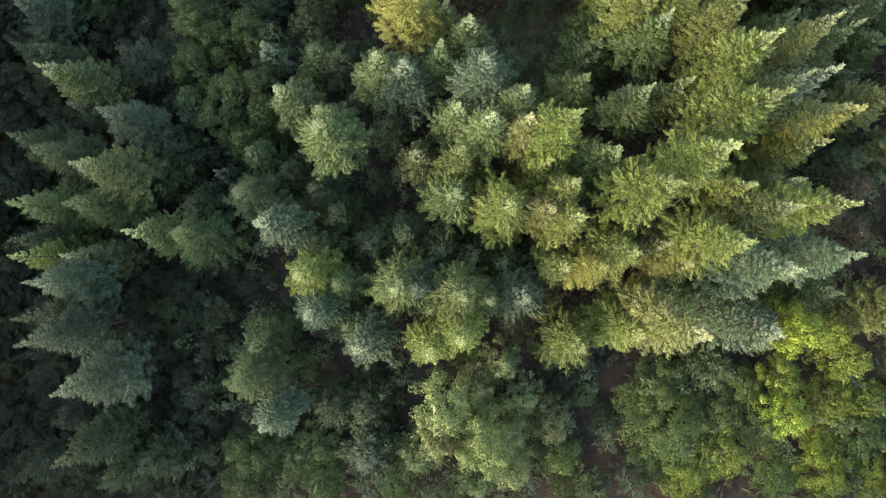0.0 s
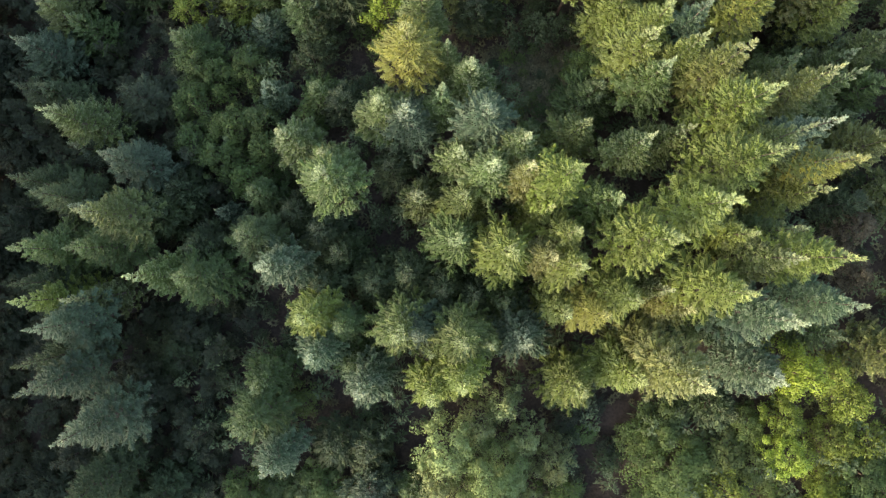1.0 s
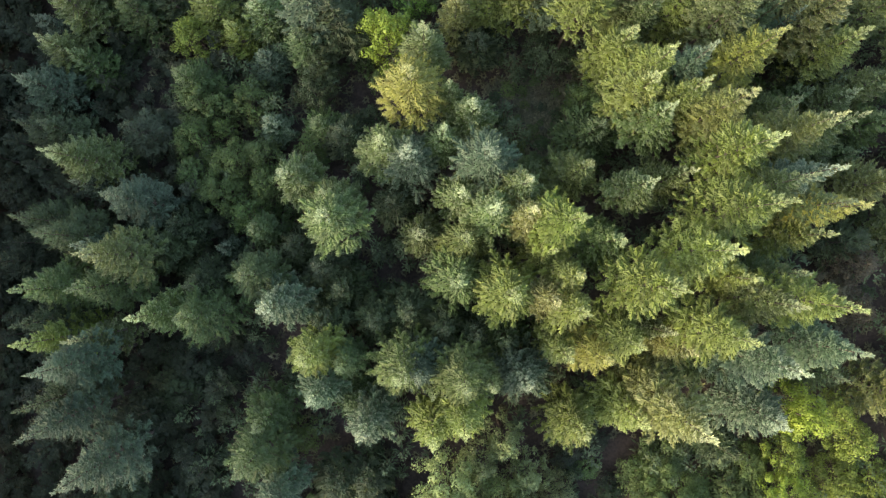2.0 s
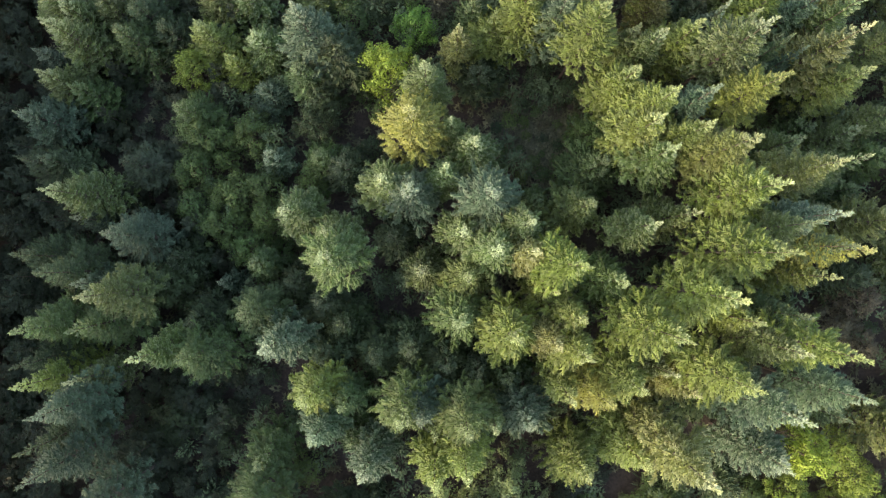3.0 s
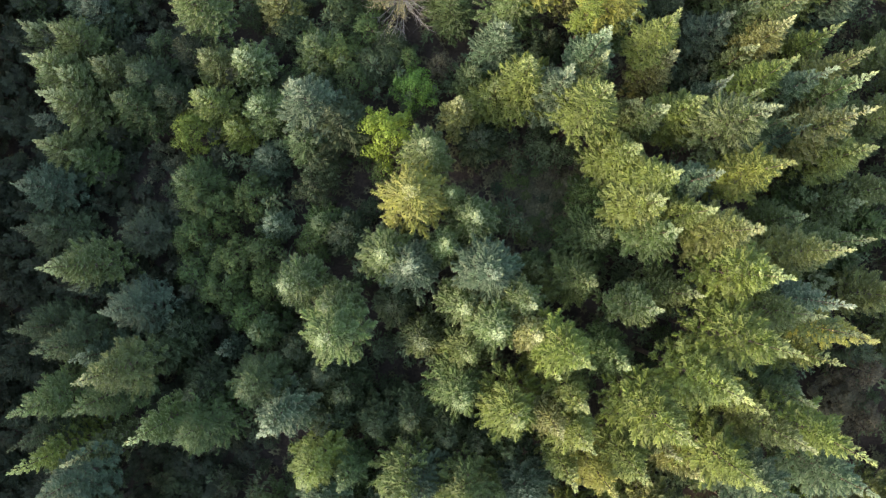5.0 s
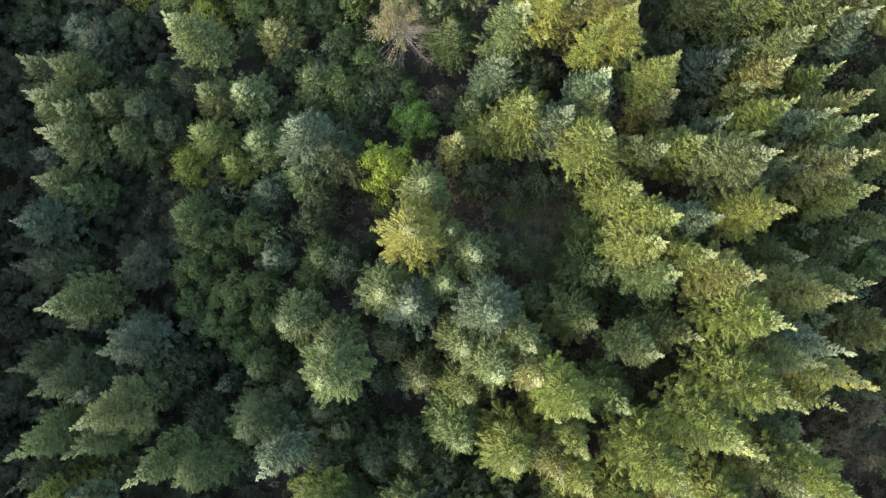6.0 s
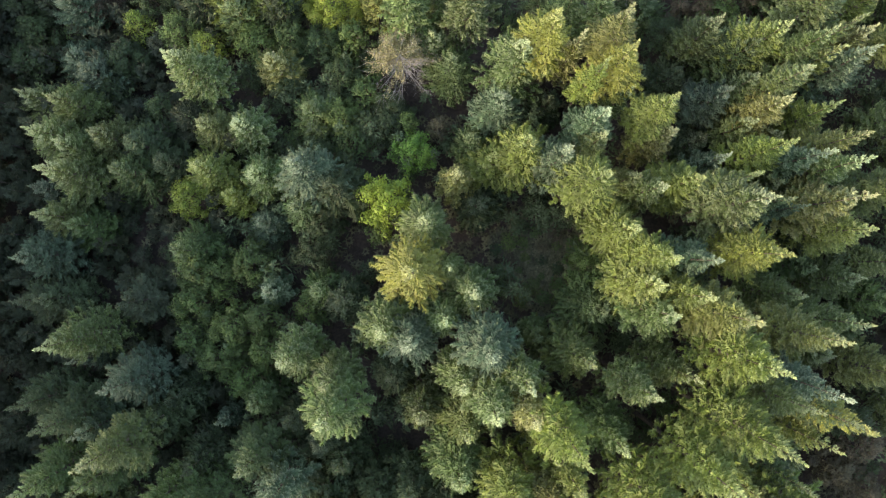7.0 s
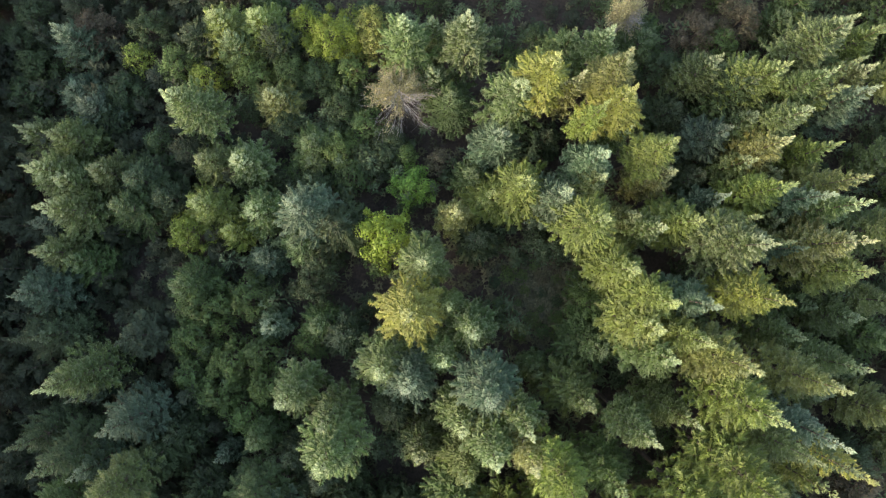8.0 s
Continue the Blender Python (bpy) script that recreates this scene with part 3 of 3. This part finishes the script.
broadleaf(-34.1, 43.9, 5.4, 2.3, "dark")
broadleaf(-16.9, 58.7, 6.0, 2.1, "vivid")
broadleaf(-13.5, 56.3, 6.0, 4.6, "vivid")
broadleaf(-8.5, 57.9, 7.0, 2.6, "gold")
broadleaf(33.4, 56.9, 10.0, 3.1, "rust")
broadleaf(6.2, -12.0, 16.5, 2.4, "birch")
broadleaf(0.3, -16.3, 18.6, 3.8, "birch")
broadleaf(4.7, -19.4, 19.0, 4.7, "birch")
broadleaf(12.6, -22.7, 13.0, 2.7, "leaf")
broadleaf(24.8, -19.6, 11.9, 6.0, "leaf")
broadleaf(30.3, -21.8, 14.0, 2.7, "lime")
broadleaf(34.5, -8.0, 20.1, 3.4, "vivid")
broadleaf(35.9, -17.5, 15.0, 2.9, "vivid")
broadleaf(41.9, -11.7, 15.4, 2.9, "lime")
broadleaf(21.1, -17.2, 9.4, 2.3, "leaf")
broadleaf(-21.6, -23.2, 10.0, 3.7, "green")
broadleaf(-16.6, -23.9, 8.0, 3.2, "green")
broadleaf(40.7, -23.9, 13.0, 3.6, "lime")
broadleaf(44.6, -19.7, 13.1, 3.6, "green")
broadleaf(-27.8, 25.0, 10.0, 3.7, "leaf")
broadleaf(-28.8, 21.4, 9.0, 3.2, "green")
broadleaf(-22.9, 25.6, 8.0, 3.1, "leaf")
broadleaf(-24.4, 18.3, 9.0, 3.3, "leaf")
broadleaf(-21.6, 19.3, 8.0, 2.7, "leaf")
broadleaf(-20.6, 15.5, 9.0, 2.9, "leaf")
broadleaf(-22.5, 12.1, 9.0, 2.9, "green")
broadleaf(-26.0, 14.9, 9.0, 3.2, "leaf")
broadleaf(-29.2, 16.8, 8.0, 2.7, "green")
broadleaf(16.3, 24.4, 10.0, 3.1, "green")
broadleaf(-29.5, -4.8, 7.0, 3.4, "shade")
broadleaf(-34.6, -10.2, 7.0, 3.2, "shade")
broadleaf(-14.9, 30.0, 7.0, 2.6, "dark")
broadleaf(-15.6, 26.8, 7.0, 2.9, "dark")
broadleaf(38.4, 27.5, 10.0, 2.5, "dark")
broadleaf(23.2, 39.9, 8.0, 2.6, "rust")
broadleaf(43.4, 6.6, 14.0, 2.6, "rust")
broadleaf(41.8, 3.3, 12.0, 3.0, "rust")
broadleaf(43.8, 1.8, 13.0, 2.6, "rust")
broadleaf(29.4, 0.4, 12.0, 1.8, "dark")
broadleaf(24.2, -15.2, 10.0, 3.6, "leaf")
broadleaf(30.2, -18.0, 11.0, 3.5, "leaf")
broadleaf(26.9, -24.3, 11.0, 3.7, "lime")
broadleaf(34.1, -19.5, 11.0, 3.4, "leaf")
broadleaf(36.3, -14.0, 13.0, 3.0, "lime")
broadleaf(32.9, -15.0, 11.0, 2.8, "leaf")
broadleaf(41.2, -16.3, 13.0, 3.2, "lime")
broadleaf(41.0, -21.6, 11.2, 2.9, "lime")
broadleaf(36.2, -24.6, 11.0, 3.1, "leaf")
broadleaf(45.0, -16.3, 13.0, 2.7, "lime")
broadleaf(45.7, -24.3, 12.2, 3.0, "lime")
broadleaf(23.3, -24.2, 9.0, 2.9, "dark")
broadleaf(39.8, -8.8, 16.0, 2.7, "lime")
broadleaf(-14.1, -22.6, 8.0, 3.2, "green")
broadleaf(-19.2, -22.6, 8.0, 2.9, "green")
broadleaf(-22.6, -26.3, 9.0, 3.2, "green")
broadleaf(-13.8, -26.4, 8.0, 2.9, "green")
broadleaf(-5.2, -26.3, 9.0, 2.6, "leaf")
broadleaf(8.7, -16.0, 14.0, 2.6, "birch")
broadleaf(6.8, -23.1, 15.0, 3.3, "birch")
broadleaf(-0.5, -20.0, 16.0, 2.8, "birch")
broadleaf(3.7, -14.6, 15.0, 2.5, "birch")
broadleaf(6.8, -19.4, 15.0, 3.0, "birch")
broadleaf(11.7, -18.9, 13.0, 3.0, "birch")
broadleaf(-28.6, -15.7, 8.0, 3.2, "shade")
broadleaf(-49.4, 53.5, 4.0, 3.2, "dark")
broadleaf(-51.4, 56.8, 4.0, 3.0, "dark")
broadleaf(-42.7, 58.5, 4.0, 3.0, "rust")
broadleaf(-36.0, 58.1, 4.0, 3.0, "dark")
broadleaf(-32.2, 53.4, 5.0, 3.1, "leaf")
broadleaf(-39.0, 50.1, 4.0, 3.0, "dark")
broadleaf(-23.3, 52.7, 4.0, 3.4, "leaf")
broadleaf(-18.7, 52.4, 5.0, 2.9, "leaf")
broadleaf(-15.2, 52.0, 4.0, 3.1, "dark")
broadleaf(-12.5, 48.3, 4.0, 3.1, "dark")
broadleaf(-11.2, 52.7, 6.0, 2.6, "leaf")
broadleaf(10.8, 56.0, 5.0, 2.9, "dark")
broadleaf(29.3, 56.1, 8.0, 3.1, "rust")
broadleaf(31.8, 54.9, 8.0, 2.6, "leaf")
broadleaf(25.6, 52.7, 6.0, 2.9, "dark")
broadleaf(-8.1, 55.3, 8.0, 2.6, "gold")
broadleaf(-50.7, 50.1, 4.0, 2.7, "dark")
broadleaf(-40.6, 46.7, 4.0, 2.7, "dark")
broadleaf(-50.1, 59.5, 4.0, 3.0, "dark")
broadleaf(-13.0, 43.1, 5.0, 3.1, "leaf")
broadleaf(-9.2, 42.3, 4.0, 2.7, "dark")
broadleaf(-11.2, 40.3, 4.0, 2.7, "green")
broadleaf(-6.5, 44.3, 4.0, 2.4, "dark")
broadleaf(-15.2, 39.0, 4.0, 3.0, "dark")
broadleaf(-4.5, 38.3, 4.0, 2.7, "dark")
broadleaf(-9.7, 46.1, 5.0, 2.7, "green")
broadleaf(-19.2, 46.3, 4.0, 3.0, "dark")
broadleaf(-7.2, 33.9, 4.0, 2.4, "dark")

# ---- dying trees ----
bare_tree(-5.2, 48.9, 7.7, 4.5)
bare_tree(21.0, 57.9, 8.0, 2.4)

# ---- lower trees in the gaps of the stand ----
GLADES = [(11, 25.5, 5.0), (-37, 29, 5.5), (-52, 36, 4.0), (24, 29.5, 2.5), (-24.6, -4.4, 4.0), (-30, -22, 4.0), (-52, -16, 5.0), (15, 60, 6.0), (41, 4, 4.0)]


def free(x, y, radius, slack):
    if any(math.hypot(x - gx, y - gy) < gr + radius * 0.4 for gx, gy, gr in GLADES):
        return False
    return all(math.hypot(x - sx, y - sy) > slack * (radius + sr) for sx, sy, sr in STAND)


filler = random.Random(11)
for k in range(26):
    a, far = k * 2.4 + 0.3, 5.6 * math.sqrt((k + 0.5) / 26)
    x, y = 11 + far * math.cos(a), 25.5 + far * math.sin(a)
    radius = filler.uniform(0.7, 1.4) * (0.75 if far < 3 else 1.0)
    broadleaf(x, y, ground(x, y) + radius * filler.uniform(1.2, 2.0), radius, filler.choice(["leaf", "olive", "rust", "dark", "green"]))
# low growth in the gap between the broad-leaved trees of the southern edge, tints darkened as for shade
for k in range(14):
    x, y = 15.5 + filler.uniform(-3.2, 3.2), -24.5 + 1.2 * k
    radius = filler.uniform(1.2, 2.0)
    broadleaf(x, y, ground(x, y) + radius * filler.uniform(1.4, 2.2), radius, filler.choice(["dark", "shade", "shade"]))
# and in the hollows of the stand, its tints darkened to stand for shade
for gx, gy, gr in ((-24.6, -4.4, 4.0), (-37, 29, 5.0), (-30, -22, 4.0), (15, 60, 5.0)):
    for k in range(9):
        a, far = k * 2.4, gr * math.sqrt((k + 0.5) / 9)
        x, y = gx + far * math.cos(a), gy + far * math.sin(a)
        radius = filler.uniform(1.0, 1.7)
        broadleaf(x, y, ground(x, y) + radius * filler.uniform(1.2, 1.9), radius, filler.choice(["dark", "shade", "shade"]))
# the stand's eastern edge, where the slope is lit
for k in range(9):
    for j in range(2):
        x, y = 43.5 + 5.5 * j + filler.uniform(-1.2, 1.2), -24 + 9.6 * k + 4.8 * j + filler.uniform(-1.5, 1.5)
        if free(x, y, 2.2, 0.6):
            spruce(x, y, ground(x, y) + filler.uniform(12, 17), filler.uniform(1.9, 2.5), filler.choice(["lime", "olive", "pale", "gold", "olive"]))
planted = 0
for k in range(900):
    x, y = filler.uniform(26, 57), filler.uniform(-28, 64)
    radius = filler.uniform(1.7, 2.5)
    if planted < 34 and free(x, y, radius, 0.5):
        spruce(x, y, ground(x, y) + filler.uniform(8, 12), radius, filler.choice(["green", "dark", "olive"]), True)
        planted += 1
planted = 0
for k in range(7000):
    x, y = filler.uniform(-59, -24 if k < 2500 else 57), filler.uniform(-30, 66)
    radius = filler.uniform(1.6, 2.6)
    if planted < (26 if k < 2500 else 54) and free(x, y, radius, 0.6):
        # western ones take the tint with shadow in its colour
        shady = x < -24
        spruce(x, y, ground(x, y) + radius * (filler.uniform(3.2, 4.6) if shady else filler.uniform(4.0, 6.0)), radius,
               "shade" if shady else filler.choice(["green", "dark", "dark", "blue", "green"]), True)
        planted += 1
shrubs = 0
for _ in range(6000):
    x, y = filler.uniform(-60, 57), filler.uniform(-30, 66)
    radius = filler.uniform(1.2, 2.3)
    if shrubs < 150 and (x > -28 or filler.random() < 0.25) and free(x, y, radius, 0.36):
        # shrubs in the west likewise carry shadow in their tint
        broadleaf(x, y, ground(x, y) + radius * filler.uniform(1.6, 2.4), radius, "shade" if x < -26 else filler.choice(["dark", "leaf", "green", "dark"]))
        shrubs += 1


# ---- undergrowth on the forest floor ----
def undergrowth():
    """Ferns and seedlings in rosettes of arching fronds."""
    rng = random.Random(5)
    sprays, up = Sprays(), Vector((0, 0, 1))
    for k in range(7600):
        x, y = rng.uniform(-60, 60), rng.uniform(-32, 68)
        if k % 12 == 0:
            x, y = rng.gauss(11, 3.4), rng.gauss(25.5, 3.4)
        if x < -44 and k % 3:
            continue
        foot = Vector((x, y, ground(x, y)))
        spread, tall, turn = rng.uniform(0.35, 0.9), rng.uniform(0.2, 0.9), rng.uniform(0, 6.28)
        sprays.tone = rng.uniform(0.6, 1.3)
        for j in range(14):
            a = turn + j * 2.4
            out = Vector((math.cos(a), math.sin(a), 0))
            at = foot + out * spread * 0.15 * rng.random() + up * tall * rng.uniform(0.3, 1)
            end = at + out * spread * rng.uniform(0.5, 1.0) + up * rng.uniform(-0.3, 0.2) * spread
            sprays.tuft(at, end, Vector((-out.y, out.x, rng.uniform(-0.4, 0.4))) * spread * rng.uniform(0.12, 0.22), 0.1, rng.uniform(0.1, 0.7), up + out * 0.3)
    thing = new("undergrowth", sprays.mesh("undergrowth", LEAVES))
    thing.color = (0.086, 0.084, 0.042, 0.4)
    tagged(thing, "low brownish-green undergrowth of ferns and seedlings on the floor", "undergrowth", kind="stuff")


undergrowth()


def thicket():
    """Young conifers a few metres tall that crowd the shade under the big trees."""
    rng = random.Random(8)
    sprays = Sprays()
    for _ in range(1100):
        x, y = rng.uniform(-30, 60), rng.uniform(-32, 68)
        if any(math.hypot(x - gx, y - gy) < gr * 0.7 for gx, gy, gr in GLADES):
            continue
        foot, tall = Vector((x, y, ground(x, y))), rng.uniform(2.5, 8.0)
        for k in range(70):
            v, a = rng.random() ** 0.7, rng.uniform(0, 6.28)
            out = Vector((math.cos(a), math.sin(a), 0))
            size = tall * 0.3 * v * rng.uniform(0.7, 1.2)
            at = foot + Vector((0, 0, tall * (1 - 0.8 * v))) + out * size * rng.uniform(0.1, 0.75)
            way = out + Vector((-out.y, out.x, 0)) * rng.uniform(-0.7, 0.7) + Vector((0, 0, rng.uniform(-0.5, 0.25)))
            sprays.add(at, at + way * (0.2 + 0.26 * size), Vector((-out.y, out.x, rng.uniform(-0.5, 0.5))) * 0.1, 0.3 * rng.random(), rng.uniform(0.2, 0.9))
    thing = new("thicket", sprays.mesh("thicket", NEEDLES))
    thing.color = (0.054, 0.080, 0.032, 0.2)
    tagged(thing, "dense dark green thicket of young conifers between the trunks", "thicket", kind="stuff")


thicket()


# ---- dense young growth with shade in its colour, and the forest around, raised westwards to block the sun ----
def many_conifers(name, pair, places, colour, label, category):
    """One mesh of many conifers; places of (x, y, turn, width, height) scale the given trunk and crown."""
    points, faces, marks, start = [], [], [], 0
    models = []
    for k, data in enumerate(pair):
        base = np.empty(len(data.vertices) * 3, dtype=np.float32)
        data.vertices.foreach_get("co", base)
        models.append((base.reshape(-1, 3), [tuple(face.vertices) for face in data.polygons], k))
    for x, y, a, r, h in places:
        turn = np.array([[math.cos(a) * r, math.sin(a) * r, 0], [-math.sin(a) * r, math.cos(a) * r, 0], [0, 0, h]], dtype=np.float32)
        for base, corners, k in models:
            points.append(base @ turn + np.array([x, y, ground(x, y)], dtype=np.float32))
            faces += [tuple(c + start for c in face) for face in corners]
            marks += [k] * len(corners)
            start += len(base)
    data = mesh_of(name, np.concatenate(points).tolist(), faces, BARK)
    data.attributes.new("tone", "FLOAT", "POINT").data.foreach_set("value", np.ones(start, dtype=np.float32))
    data.materials.append(NEEDLES)
    data.polygons.foreach_set("material_index", marks)
    thing = new(name, data)
    thing.color = colour
    tagged(thing, label, category, kind="stuff")


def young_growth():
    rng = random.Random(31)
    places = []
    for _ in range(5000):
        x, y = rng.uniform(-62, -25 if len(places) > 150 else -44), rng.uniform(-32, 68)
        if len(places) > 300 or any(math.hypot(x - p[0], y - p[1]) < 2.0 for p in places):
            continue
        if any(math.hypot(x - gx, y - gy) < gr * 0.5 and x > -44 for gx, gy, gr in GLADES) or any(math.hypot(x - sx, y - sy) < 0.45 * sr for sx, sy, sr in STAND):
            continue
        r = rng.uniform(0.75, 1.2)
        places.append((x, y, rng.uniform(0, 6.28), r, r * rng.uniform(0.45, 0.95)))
    # colour darker than the thicket's, to hold the shade it grows in
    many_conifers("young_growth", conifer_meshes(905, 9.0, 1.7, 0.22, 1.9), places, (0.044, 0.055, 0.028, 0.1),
                  "dense growth of young conifers with shade put into its dark green colour", "thicket")


def surrounding_woods():
    rng = random.Random(23)
    places = []
    for _ in range(9000):
        x, y = rng.uniform(-76, 82), rng.uniform(-52, 88)
        if (-58 < x < 58 and -31 < y < 67) or any(math.hypot(x - p[0], y - p[1]) < (2.7 if x < -55 else 6.5) for p in places):
            continue
        # unseen western trees stand tighter and far taller, added to shade the stand
        height = rng.uniform(0.8, 1.15) * (1.0 if x > -50 or y > 32 else (1.9 if y < 12 else 1.4))
        places.append((x, y, rng.uniform(0, 6.28), rng.uniform(1.0, 1.5) * (1.3 if x < -50 else 1.0), height))
    many_conifers("surrounding_woods", conifer_meshes(900, 18.0, 2.5, 0.2, 4.0), places, (0.07, 0.10, 0.030, 0.4),
                  "dense green conifer forest that goes on all around, with tall unseen trees added westwards for shade", "forest")


young_growth()
surrounding_woods()
